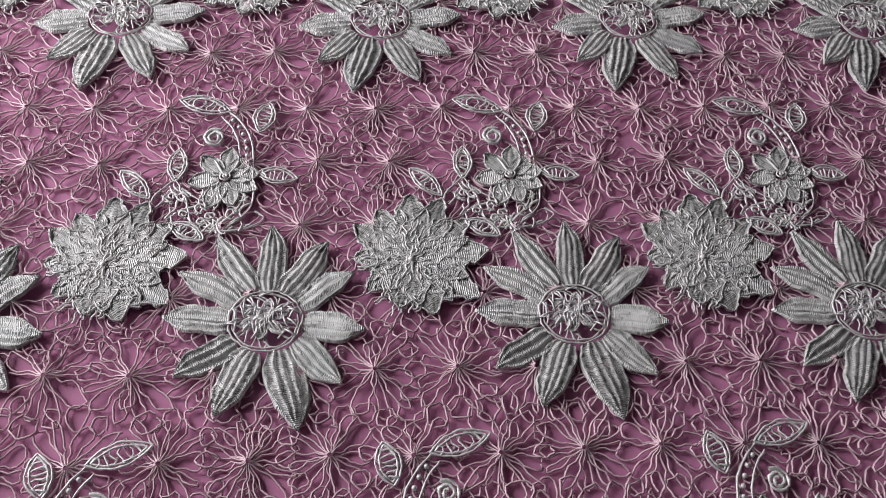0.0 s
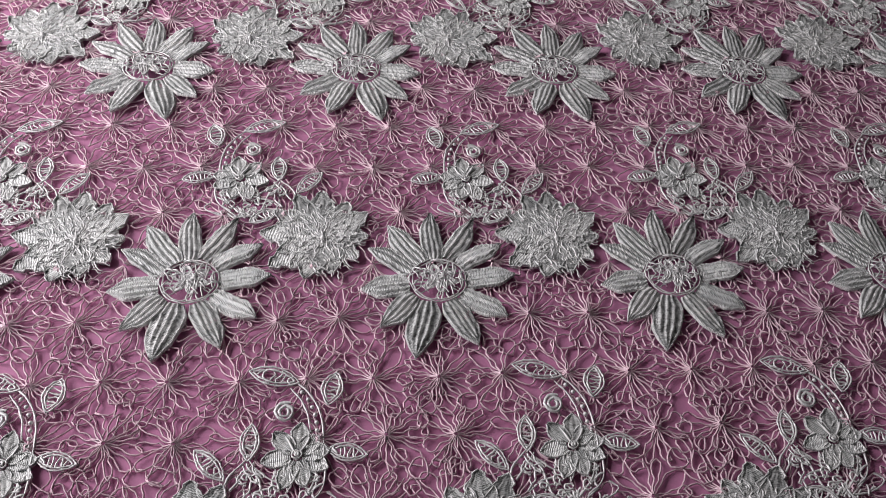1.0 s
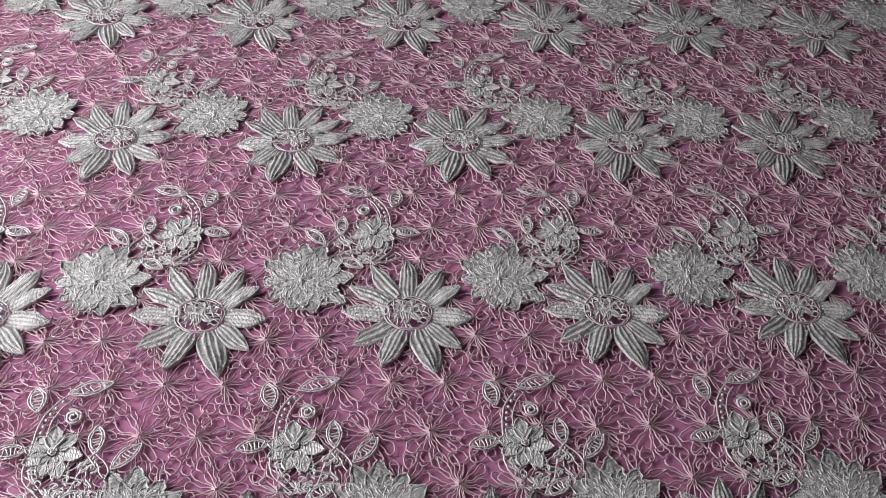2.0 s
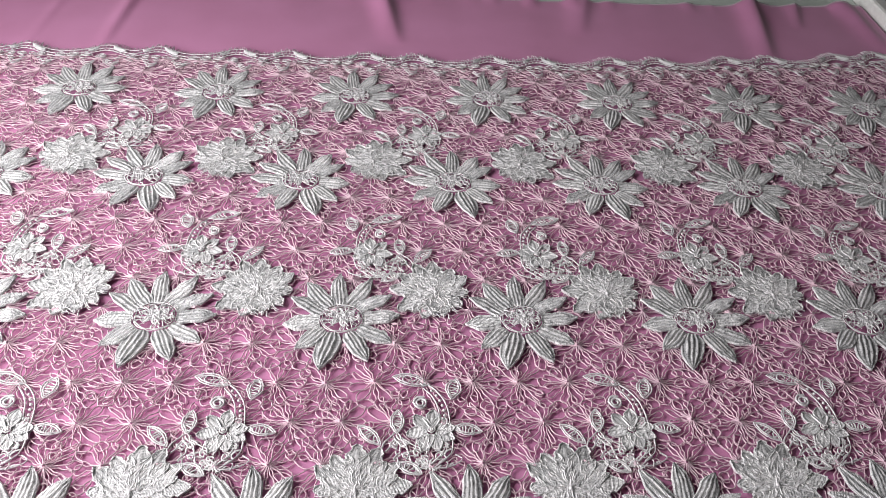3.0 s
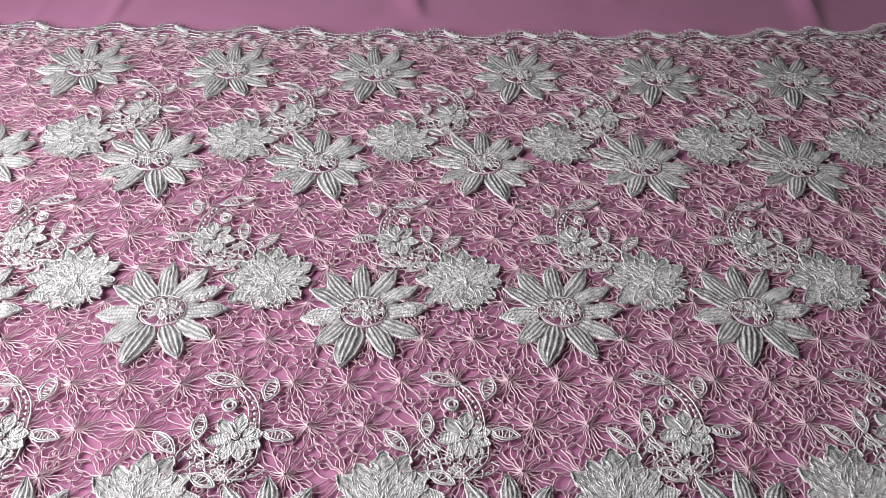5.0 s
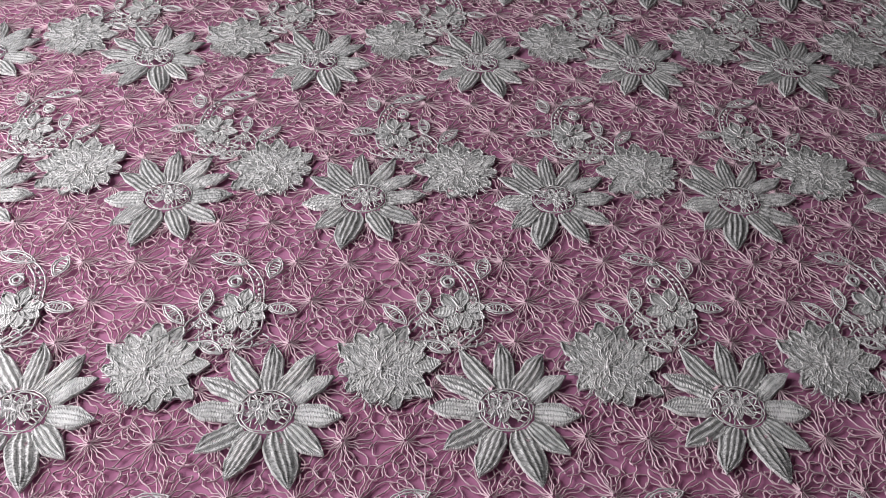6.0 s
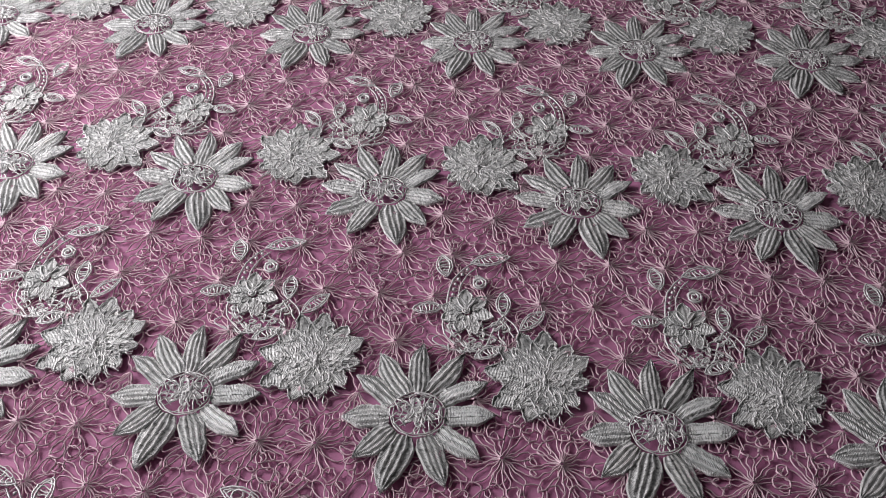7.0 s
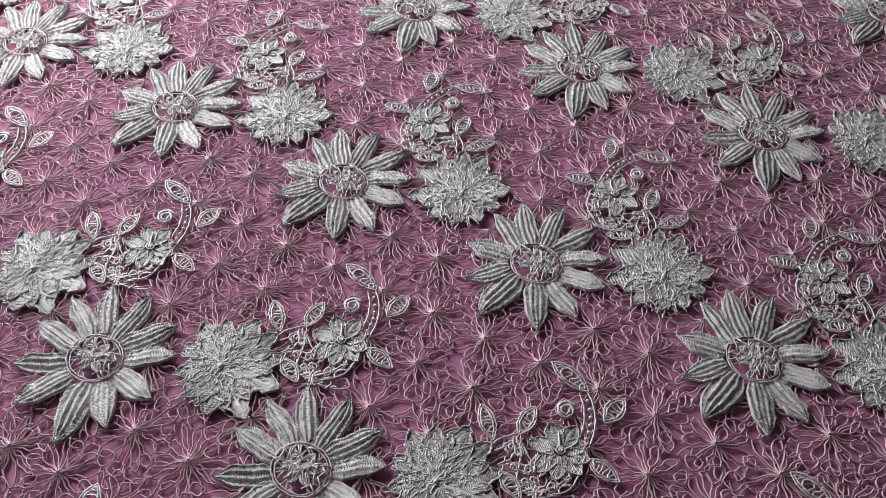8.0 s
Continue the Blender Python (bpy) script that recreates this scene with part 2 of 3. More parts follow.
def satin_petal(name, b0, tip, width, mir, seed, lobes=3, roll=0.0, lift=0.0, bend=0.0):
    """A daisy petal (metres): a half-round stitched rim round a few long padded lobes, worked with threads across them."""
    rnd = random.Random(seed)
    b0, tip = np.array(b0, float), np.array(tip, float)
    ax = tip - b0
    ln = float(np.hypot(*ax))
    ax /= ln
    nx = np.array([-ax[1], ax[0]])
    half = width / 2
    rim = 0.0017 / half
    rib = 0.00066 / half
    mids = [-0.62 + 1.24 * (q + 0.5 + rnd.uniform(-0.12, 0.12)) / lobes for q in range(lobes)]
    heights = [rnd.uniform(0.65, 1.2) for _ in range(lobes)]
    # across the petal: place, height of the stitching, rib that it belongs to (-1: rim, -2: ground)
    cols = [(-1.0, 0.0, -1), (-1 + rim * 0.35, 1.0, -1), (-1 + rim * 0.75, 0.9, -1), (-1 + rim * 1.25, 0.0, -2)]
    for q, mid in enumerate(mids):
        cols += [(mid - rib * 1.7, 0.12, -2), (mid - rib * 0.6, 1.0, q), (mid + rib * 0.6, 1.0, q), (mid + rib * 1.7, 0.12, -2)]
    cols += [(1 - rim * 1.25, 0.0, -2), (1 - rim * 0.75, 0.9, -1), (1 - rim * 0.35, 1.0, -1), (1.0, 0.0, -1)]
    nu, n = 24, len(cols)
    swell = [rnd.uniform(0.88, 1.12) for _ in range(8)]
    fade = [rnd.uniform(0.62, 0.9) for _ in range(lobes)]
    verts, uvs, faces, picks = [], [], [], []
    for i in range(nu + 1):
        u = i / nu
        w = half * min(1.0, 0.5 * (1 - u) ** 1.5 + math.sin(math.pi * min(1.0, u * 0.95 + 0.03)) ** 0.86)
        w = max(w, half * 0.09) * (1 + 0.05 * math.sin(u * 9 + seed)) * (1 - 0.22 * u ** 3)
        wav = 0.0004 * math.sin(u * 7 + seed * 1.7)
        for v, hgt, lobe in cols:
            q = b0 + ax * (ln * u) + nx * (w * v + bend * math.sin(math.pi * u) + wav) + ax * (0.0004 * rnd.uniform(-1, 1) * abs(v) ** 4)
            if lobe == -1:
                z = 0.0002 + 0.0017 * hgt * (0.65 + 0.75 * rnd.random())
                tri = (1 - abs(v)) * w
            else:
                top = 0.0008 * (heights[lobe] if lobe >= 0 else 1.0) * (1.0 if u < fade[lobe] else max(0.1, 1 - (u - fade[lobe]) * 5))
                z = 0.0012 + top * hgt * (0.5 + 1.0 * rnd.random()) * swell[int(u * 7.9)] + 0.0004 * (1 - v * v) + 0.0004 * rnd.random()
                tri = min(abs(v - mid) for mid in mids) * w
            z += roll * v * w + lift * u * u + 0.0006 * math.sin(math.pi * u)
            verts.append((q[0] * mir, q[1], z))
            uvs.append((u * ln * 1000 + tri * 550, v * w * 1000))
    for i in range(nu):
        for k in range(n - 1):
            f = (i * n + k, i * n + k + 1, (i + 1) * n + k + 1, (i + 1) * n + k)
            faces.append(f if mir < 0 else f[::-1])
            one, two = cols[k][2], cols[k + 1][2]
            on = one == -1 and two == -1 or max(one, two) >= 0 and i / nu < fade[max(one, two)] and rnd.random() < 0.82
            picks.append(1 if on else 0)
    for k in range(n - 1):
        base = nu * n
        faces.append((base + k, base + k + 1, len(verts)) if mir < 0 else (base + k + 1, base + k, len(verts)))
        picks.append(1)
    end = tip + ax * 0.0006
    verts.append((end[0] * mir, end[1], 0.0008))
    uvs.append((ln * 1000, 0.0))
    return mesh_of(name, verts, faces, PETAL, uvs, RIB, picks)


def arc_line(pts, n, z, wob=0.0, rnd=None):
    """A smooth line through a few plan points (Catmull-Rom), with n points."""
    p = [np.array(q, float) for q in pts]
    p = [2 * p[0] - p[1]] + p + [2 * p[-1] - p[-2]]
    out = []
    segs = len(p) - 3
    for i in range(n):
        s = i / (n - 1) * segs
        k = min(int(s), segs - 1)
        t = s - k
        a, b, c, d = p[k:k + 4]
        q = 0.5 * (2 * b + (c - a) * t + (2 * a - 5 * b + 4 * c - d) * t * t + (3 * b - a - 3 * c + d) * t ** 3)
        j = (rnd.uniform(-wob, wob), rnd.uniform(-wob, wob)) if rnd else (0, 0)
        out.append((q[0] + j[0], q[1] + j[1], z))
    return out


# ---- the room: walls and ceiling are added out of view ----
FZ, CZ = -0.74, 1.80
X0, X1, Y0, Y1 = WIN_X, 2.4, -1.8, 3.9
tagged(new("floor", box_mesh("floor", [(X0 - 0.2, X1 + 0.2, Y0 - 0.2, Y1 + 0.2, FZ - 0.1, FZ)], FLOOR)), "dark floor behind and under the white table", "floor", kind="structure")
tagged(new("ceiling", box_mesh("ceiling", [(X0 - 0.2, X1 + 0.2, Y0 - 0.2, Y1 + 0.2, CZ, CZ + 0.1)], WALL)), "unseen dark plaster ceiling added over the room", "ceiling", kind="structure")
tagged(new("wall_east", box_mesh("wall_east", [(X1, X1 + 0.15, Y0 - 0.2, Y1 + 0.2, FZ, CZ)], WALL)), "unseen dark plaster wall added to close the room", "wall", kind="structure")
tagged(new("wall_north", box_mesh("wall_north", [(X0, X1, Y1, Y1 + 0.15, FZ, CZ)], WALL)), "unseen dark plaster wall added to close the room", "wall", kind="structure")
tagged(new("wall_south", box_mesh("wall_south", [(X0, X1, Y0 - 0.15, Y0, FZ, CZ)], WALL)), "unseen dark plaster wall added to close the room", "wall", kind="structure")
wy0, wy1, wz0, wz1 = WIN_Y - WIN_W / 2, WIN_Y + WIN_W / 2, WIN_Z - WIN_H / 2, WIN_Z + WIN_H / 2
tagged(new("wall_west", box_mesh("wall_west", [
    (X0 - 0.2, X0, Y0 - 0.2, wy0, FZ, CZ), (X0 - 0.2, X0, wy1, Y1 + 0.2, FZ, CZ),
    (X0 - 0.2, X0, wy0, wy1, FZ, wz0), (X0 - 0.2, X0, wy0, wy1, wz1, CZ)], WALL)), "unseen dark plaster wall added around a window opening", "wall", kind="structure")
win = tagged(new("window_1"), "white framed window letting in daylight beside the table", "window", kind="structure")
child("window_frame", box_mesh("window_frame", [
    (X0 - 0.16, X0 - 0.10, wy0, wy0 + 0.05, wz0, wz1), (X0 - 0.16, X0 - 0.10, wy1 - 0.05, wy1, wz0, wz1),
    (X0 - 0.16, X0 - 0.10, wy0 + 0.05, wy1 - 0.05, wz0, wz0 + 0.05), (X0 - 0.16, X0 - 0.10, wy0 + 0.05, wy1 - 0.05, wz1 - 0.05, wz1),
    (X0 - 0.16, X0 - 0.10, WIN_Y - 0.025, WIN_Y + 0.025, wz0 + 0.05, wz1 - 0.05)], FRAME), win)
child("window_sill", box_mesh("window_sill", [(X0 - 0.18, X0 + 0.06, wy0 - 0.04, wy1 + 0.04, wz0 - 0.03, wz0 - 0.002)], FRAME, 0.004), win)

# ---- the white table ----
table = tagged(new("table"), "white lacquered table with a raised side rail", "table")
table.location = (0, 0, FZ)
up = -FZ
TOP = -0.0060
top_me = bpy.data.meshes.new("tabletop")
bm = bmesh.new()
box(bm, -0.70, 0.525, -0.46, 1.272, up - 0.035, up + TOP)
for v in bm.verts:
    if v.co.y > 1:
        v.co.y += 0.002 + 0.05 * v.co.x
bmesh.ops.bevel(bm, geom=list(bm.edges), offset=0.003, segments=2, affect="EDGES", profile=0.5)
bm.to_mesh(top_me)
bm.free()
top_me.materials.append(TABLE)
child("tabletop", top_me, table)
child("side_rail", box_mesh("side_rail", [(0.526, 0.546, -0.46, 1.33, up - 0.05, up + 0.012)], RAIL, 0.004), table, "white painted side rail")
leg_me = box_mesh("leg", [(-0.03, 0.03, -0.03, 0.03, 0.0, up - 0.036)], RAIL, 0.004)
for lx, ly in ((-0.64, -0.40), (0.46, -0.40), (-0.64, 1.18), (0.46, 1.18)):
    child("leg", leg_me, table, m=Matrix.Translation((lx, ly, 0)))

# ---- dark things on the floor beyond the table ----
crate = tagged(new("storage_chest"), "black lacquered low chest standing on the dark floor", "chest")
crate.location = (-0.28, 2.42, FZ)
child("body", box_mesh("body", [(-0.45, 0.45, -0.24, 0.24, 0.03, 0.30)], BLACK, 0.008), crate)
child("lid", box_mesh("lid", [(-0.46, 0.46, -0.25, 0.25, 0.303, 0.34)], BLACK, 0.008), crate)
for sx in (-0.40, 0.40):
    for sy in (-0.2, 0.2):
        child("foot", box_mesh("foot", [(sx - 0.03, sx + 0.03, sy - 0.03, sy + 0.03, 0.0, 0.029)], BLACK, 0.003), crate)
rg = random.Random(9)
rv, rf = [], []
RX, RY = 40, 24
for i in range(RX + 1):
    for k in range(RY + 1):
        rv.append((0.42 + 1.5 * i / RX, 2.2 + 1.0 * k / RY, FZ + 0.012 + 0.004 * rg.random()))
for i in range(RX):
    for k in range(RY):
        a = i * (RY + 1) + k
        rf.append((a, a + RY + 1, a + RY + 2, a + 1))
edge = [k for k in range(RY + 1)] + [i * (RY + 1) + RY for i in range(1, RX + 1)] + [RX * (RY + 1) + k for k in range(RY - 1, -1, -1)] + [i * (RY + 1) for i in range(RX - 1, 0, -1)]
nb = len(rv)
for e in edge:
    rv.append((rv[e][0], rv[e][1], FZ))
for a in range(len(edge)):
    a2 = (a + 1) % len(edge)
    rf.append((edge[a], nb + a, nb + a2, edge[a2]))
tagged(new("rug", mesh_of("rug", rv, rf, RUG)), "mottled grey pile rug lying on the dark floor", "rug")

# ---- the mauve cloth ----
CX0, CX1, CY0, CY1 = -0.497, 0.522, -0.40, 1.195


def bump1(d, w):
    return math.exp(-(d / w) ** 2)


# ridges that run in from the far hem: foot x, head x, foot y, height, width
RIDGES = [(-0.352, -0.338, 1.055, 0.0052, 0.0075), (-0.426, -0.412, 1.05, 0.0018, 0.006), (-0.053, -0.066, 1.09, 0.010, 0.012),
          (0.154, 0.172, 1.12, 0.0042, 0.013), (0.358, 0.378, 1.07, 0.0098, 0.013), (0.505, 0.50, 1.10, 0.006, 0.012), (0.42, 0.435, 1.15, 0.004, 0.008)]


def cloth_z(x, y):
    z = -0.0033 - 0.0010 * (0.5 + 0.5 * noise.noise((x * 7, y * 7, 0.3)))
    if y > 1.03:
        g = min(1.0, (y - 1.03) / 0.14)
        for x0, x1, yf, h, w in RIDGES:
            if y > yf - 0.02:
                s = (y - yf) / (CY1 - yf)
                c = x0 + (x1 - x0) * s
                d = x - c
                k = h * max(0.0, min(1.0, s + 0.12)) ** 0.8
                z += k * bump1(d, w * (1.25 if d < 0 else 0.7))
        z += g * 0.0014 * (0.5 + 0.5 * noise.noise((x * 26, y * 5, 4.0)))
        if y > 1.17:
            z += 0.0045 * ((y - 1.17) / 0.025) * max(0, noise.noise((x * 42, 1.0, 2.0)))
    if x > 0.49:
        z += 0.10 * (x - 0.49) ** 1.3
    return z


ys = list(np.linspace(CY0, 1.0, 90)) + list(np.linspace(1.006, CY1, 42))
xs = list(np.linspace(CX0, CX1, 330))
cv, cf = [], []
for y in ys:
    for x in xs:
        yy = y
        if y > 1.15:
            yy += ((y - 1.15) / 0.045) * (0.0035 * noise.noise((x * 22, 7.0, 0.0)) + 0.012 * x + 0.05 * x * x - 0.003)
        xx = x + (0.004 * noise.noise((3.0, y * 8, 0.0)) if x == xs[0] else 0)
        cv.append((xx, yy, cloth_z(x, y)))
nxs = len(xs)
for r in range(len(ys) - 1):
    for c in range(nxs - 1):
        a = r * nxs + c
        cf.append((a, a + 1, a + nxs + 1, a + nxs))
rim = [c for c in range(nxs)] + [r * nxs + nxs - 1 for r in range(1, len(ys))] + [(len(ys) - 1) * nxs + c for c in range(nxs - 2, -1, -1)] + [r * nxs for r in range(len(ys) - 2, 0, -1)]
nb = len(cv)
for e in rim:
    x, y, z = cv[e]
    cv.append((x, y, min(z - 0.0008, max(TOP + 0.0002, z - 0.0012))))
for a in range(len(rim)):
    a2 = (a + 1) % len(rim)
    cf.append((rim[a2], rim[a], nb + a, nb + a2))
tagged(new("cloth", mesh_of("cloth", cv, cf, CLOTH)), "mauve pink plain cloth with soft folds spread on the white table", "cloth")

# ---- the lace ----
P = 0.1287
LX0, LX1, LY0 = -0.485, 0.500, -0.05
# row of daisies: y, x of one daisy, handedness
DROWS = [(0.005, 0.020, -1), (0.1695, -0.024, 1), (0.337, 0.026, -1), (0.502, -0.0155, 1), (0.669, 0.0325, -1), (0.831, -0.007, 1), (0.966, 0.0355, -1)]
lace = tagged(new("lace_fabric"), "silver grey lace with embroidered flowers laid over mauve cloth", "lace")
lace.location = (0, 0, -0.0021)

# petals of the daisy: foot, tip (mm from its centre), width
DAISY = [((1, 13), (1, 45), 14), ((8, 12), (26, 37), 14.5), ((14, 7), (37, 22), 12.5), ((16, -1), (42, -4), 14.5), ((13, -9), (32, -28), 14),
         ((6, -13), (15, -46), 18), ((-5, -13), (-18, -40), 15.5), ((-12, -9), (-36, -23), 13.5), ((-15, 1), (-43, 3), 14), ((-12, 9), (-38, 23), 12.5), ((-6, 14), (-24, 40), 12.5)]
# the leafy rosette: outer and inner petals, tip (mm from its daisy's centre), width
ROSE_C = (-68, 27)
ROSE_OUT = [((-67, 63), 24), ((-83, 54), 20), ((-94, 46), 19), ((-94, 29), 18), ((-88, 13), 19), ((-74, 3), 20), ((-58, 0), 24), ((-38, 8), 22), ((-32, 32), 22), ((-40, 48), 20), ((-52, 60), 21)]
ROSE_MID = [((-73, 54), 12), ((-85, 45), 12), ((-88, 36), 12), ((-85, 22), 12), ((-78, 12), 13), ((-65, 4), 14), ((-50, 6), 15), ((-42, 18), 14), ((-41, 38), 13), ((-48, 49), 13), ((-60, 54), 12)]


def mm(q):
    return (q[0] / 1000, q[1] / 1000)


def daisy_centre(mir):
    rnd = random.Random(11)
    lines = []
    for r, z in ((14.6, 0.0026), (13.2, 0.0022)):
        lines.append([((r + rnd.uniform(-0.45, 0.45)) / 1000 * 1.03 * math.cos(a), (r + rnd.uniform(-0.3, 0.3)) / 1000 * 0.93 * math.sin(a), z) for a in np.linspace(0, 2 * math.pi, 41)])
    for k in range(20):
        a = 2 * math.pi * k / 20 + rnd.uniform(-0.25, 0.25)
        s, e = rnd.uniform(3, 6), 12.5
        lines.append(arc_line([(s / 1000 * math.cos(a), s / 1000 * math.sin(a)), (0.009 * math.cos(a + rnd.uniform(-0.3, 0.3)), 0.009 * math.sin(a + 0.1)), (e / 1000 * math.cos(a + 0.15), e / 1000 * math.sin(a + 0.15))], 7, 0.0018, 0.0003, rnd))
    for k in range(6):
        a = 2 * math.pi * k / 6 + 0.4 + rnd.uniform(-0.15, 0.15)
        tip = (rnd.uniform(9.0, 11.5) * math.cos(a), rnd.uniform(8.5, 10.5) * math.sin(a))
        lines += leaf_lines((1.2 * math.cos(a), 1.2 * math.sin(a)), tip, 4.6, 0.0030, k)
    for k in range(56):
        a, r0 = rnd.uniform(0, 6.28), rnd.uniform(0, 0.0125)
        q = (r0 * math.cos(a), r0 * math.sin(a))
        d = rnd.uniform(0, 6.28)
        lines.append([(q[0] + s * math.cos(d), q[1] + s * math.sin(d), 0.0030 + 0.0014 * math.sin(3.1 * (s / 0.006 + 0.5))) for s in np.linspace(-0.003, 0.003, 6)])
    return cord_mesh("daisy", lines, 0.00044, CORD, mir, 4)


def rosette_centre(mir):
    """A knot at the heart of the rosette, and the crinkled cords that cover it, running outwards."""
    rnd = random.Random(5)
    c = mm(ROSE_C)
    bv, bf, bu = [], [], []
    bead(bv, bf, bu, c[0] * mir, c[1], 0.0030, 0.0016)
    knot = mesh_of("leafy_rosette", bv, bf, CORD, bu)
    cords = []
    for ring, count in enumerate((9, 14, 19, 24, 29, 33)):
        for k in range(count):
            a = 2 * math.pi * (k + rnd.uniform(-0.35, 0.35)) / count + ring * 0.4
            edge = 0.0275 + 0.0025 * math.sin(a * 3 + 1)
            r0 = edge * (-0.04 + 0.15 * ring + rnd.uniform(-0.05, 0.05))
            ln = rnd.uniform(0.0042, 0.0075) * (0.8 if ring == 5 else 1)
            aim = a + rnd.uniform(-0.85, 0.85)
            ph, amp = rnd.uniform(0, 6.28), rnd.uniform(0.0003, 0.0007)
            x0, y0 = c[0] + r0 * math.cos(a), c[1] + r0 * math.sin(a)
            pts = []
            for j in range(6):
                q = j / 5
                w = amp * math.sin(ph + q * 7.5)
                pts.append((x0 + ln * q * math.cos(aim) - w * math.sin(aim), y0 + ln * q * math.sin(aim) + w * math.cos(aim), 0.0025 - 0.00016 * ring + 0.0007 * math.sin(math.pi * q)))
            cords.append(pts)
            if ring and k % 2:
                cords.append([(px + 0.0013 * math.cos(aim + 1.6), py + 0.0013 * math.sin(aim + 1.6), pz - 0.0003) for px, py, pz in pts])
    return knot, [cord_mesh("crinkled_cord", cords, 0.00046, CORD, mir, 4)]


def leaf_lines(b0, tip, w, z, seed):
    rnd = random.Random(seed)
    b0, tip = np.array(b0) / 1000, np.array(tip) / 1000
    ax = tip - b0
    nx = np.array([-ax[1], ax[0]]) / np.hypot(*ax)
    w = w / 1000
    out = []
    for sc in (1.0, 0.68):
        for sg in (1, -1):
            out.append([(*(b0 + ax * (0.5 + (u - 0.5) * (1 if sc == 1 else 0.84)) + nx * sg * w / 2 * sc * math.sin(math.pi * u) ** 0.8), z + 0.0006 * math.sin(math.pi * u)) for u in np.linspace(0, 1, 15)])
    for k in range(6):
        u = 0.18 + 0.12 * k
        hw = w / 2 * math.sin(math.pi * u) ** 0.8 * 0.8
        q = b0 + ax * u
        out.append([(*(q + nx * s * hw + ax * 0.06 * rnd.uniform(-1, 1)), z + 0.0002) for s in (-1, -0.3, 0.4, 1)])
    return out


def circle(cx, cy, rx, ry, z, n=13, a0=0.0, a1=2 * math.pi):
    return [((cx + rx * math.cos(a)) / 1000, (cy + ry * math.sin(a)) / 1000, z) for a in np.linspace(a0, a1, n)]


def spray_parts(mir):
    """The openwork spray beside the rosette, in mm from its daisy's centre."""
    rnd = random.Random(21)
    z = 0.0018
    stem = [arc_line([mm(q) for q in pts], n, z) for pts, n in (
        ([(-22, 108), (-16, 102), (-11, 93), (-9, 80), (-9, 70)], 14), ([(-25, 105), (-20, 99), (-16.5, 91), (-15, 82)], 11),
        ([(-9, 70), (-8, 60), (-11, 52), (-21, 43)], 10), ([(-12, 70), (-12, 62), (-15, 54), (-22, 46)], 9),
        ([(-53, 57), (-50, 63), (-43, 70)], 7), ([(-50, 55), (-46, 60), (-40, 68)], 7),
        ([(-43, 70), (-38, 62), (-36, 54), (-34, 47)], 8), ([(-40, 66), (-33, 60), (-27, 58)], 7),
        ([(-36, 50), (-30, 44), (-21, 43)], 7), ([(-21, 43), (-12, 44), (-3, 49), (-7, 53)], 10))]
    for cx, cy, r in ((-38, 60, 3.2), (-31, 54, 3.4), (-25, 51, 3.0), (-17, 52, 3.2), (-44, 61, 2.8), (-37, 51, 2.6), (-29, 47, 2.4)):
        stem.append(circle(cx + rnd.uniform(-1, 1), cy + rnd.uniform(-1, 1), r * rnd.uniform(0.55, 0.9), r * rnd.uniform(0.45, 0.8), z + 0.0003, 11, 0.0, rnd.uniform(4.5, 6.2)))
    for _ in range(70):
        x, y = rnd.uniform(-47, -10), rnd.uniform(43, 66)
        d, h = rnd.uniform(0, 6.28), rnd.uniform(1.6, 4)
        stem.append(arc_line([mm((x - h * math.cos(d), y - h * math.sin(d))), mm((x + rnd.uniform(-1, 1), y + rnd.uniform(-1, 1))), mm((x + h * math.cos(d), y + h * math.sin(d)))], 6, z, 0.0003, rnd))
    stem_me = cord_mesh("flower_spray", stem, 0.0005, CORD, mir)
    parts = []
    for b0, tip, w, sd in (((-21, 108), (-45, 115), 9.5, 1), ((-7, 73), (11, 70), 8.5, 2), ((-28, 39), (-43, 47), 8, 3), ((-43, 69), (-42, 87), 8.5, 4), ((-53, 60), (-67, 75), 8.5, 5), ((-7, 96), (-3, 113), 10, 6)):
        parts.append(("leaf", cord_mesh("leaf", leaf_lines(b0, tip, w, z, sd), 0.0005, CORD, mir)))
    sp = []
    for k in range(26):
        a = k / 25 * 4.2 * math.pi
        r = 5.2 - 4.0 * k / 25
        sp.append(((-27 + r * math.cos(a + 1)) / 1000, (92.5 + r * math.sin(a + 1)) / 1000, z + 0.0004))
    parts.append(("curl", cord_mesh("curl", [sp], 0.0008, CORD, mir)))
    bv, bf, bu = [], [], []
    for q, r in (((-19.5, 103), 1.2), ((-16.5, 99), 1.2), ((-14.5, 95), 1.2), ((-13, 91), 1.2), ((-12.3, 87), 1.2), ((-12, 83), 1.2), ((-10.5, 64), 1.1), ((-11.5, 59), 1.1), ((-15, 53), 1.1)):
        bead(bv, bf, bu, q[0] / 1000 * mir, q[1] / 1000, z - 0.0004, r / 1000)
    parts.append(("beaded_cord", mesh_of("beaded_cord", bv, bf, CORD, bu)))
    tips = ((-19, 87), (-11, 80), (-32, 82), (-37, 68), (-28, 55), (-17, 56), (-7, 64), (-6, 73))
    for k, t in enumerate(tips):
        c = (-21, 71)
        foot = (c[0] + 0.18 * (t[0] - c[0]), c[1] + 0.18 * (t[1] - c[1]))
        parts.append(("small_petal", petal_mesh("small_petal", mm(foot), mm(t), 0.0078, 0.0014, 0.0003, 0.0002, RIB, mir, ribs=(0.0,), nu=10, nv=8, cord=0.0008, seed=40 + k, rope=0.0005)))
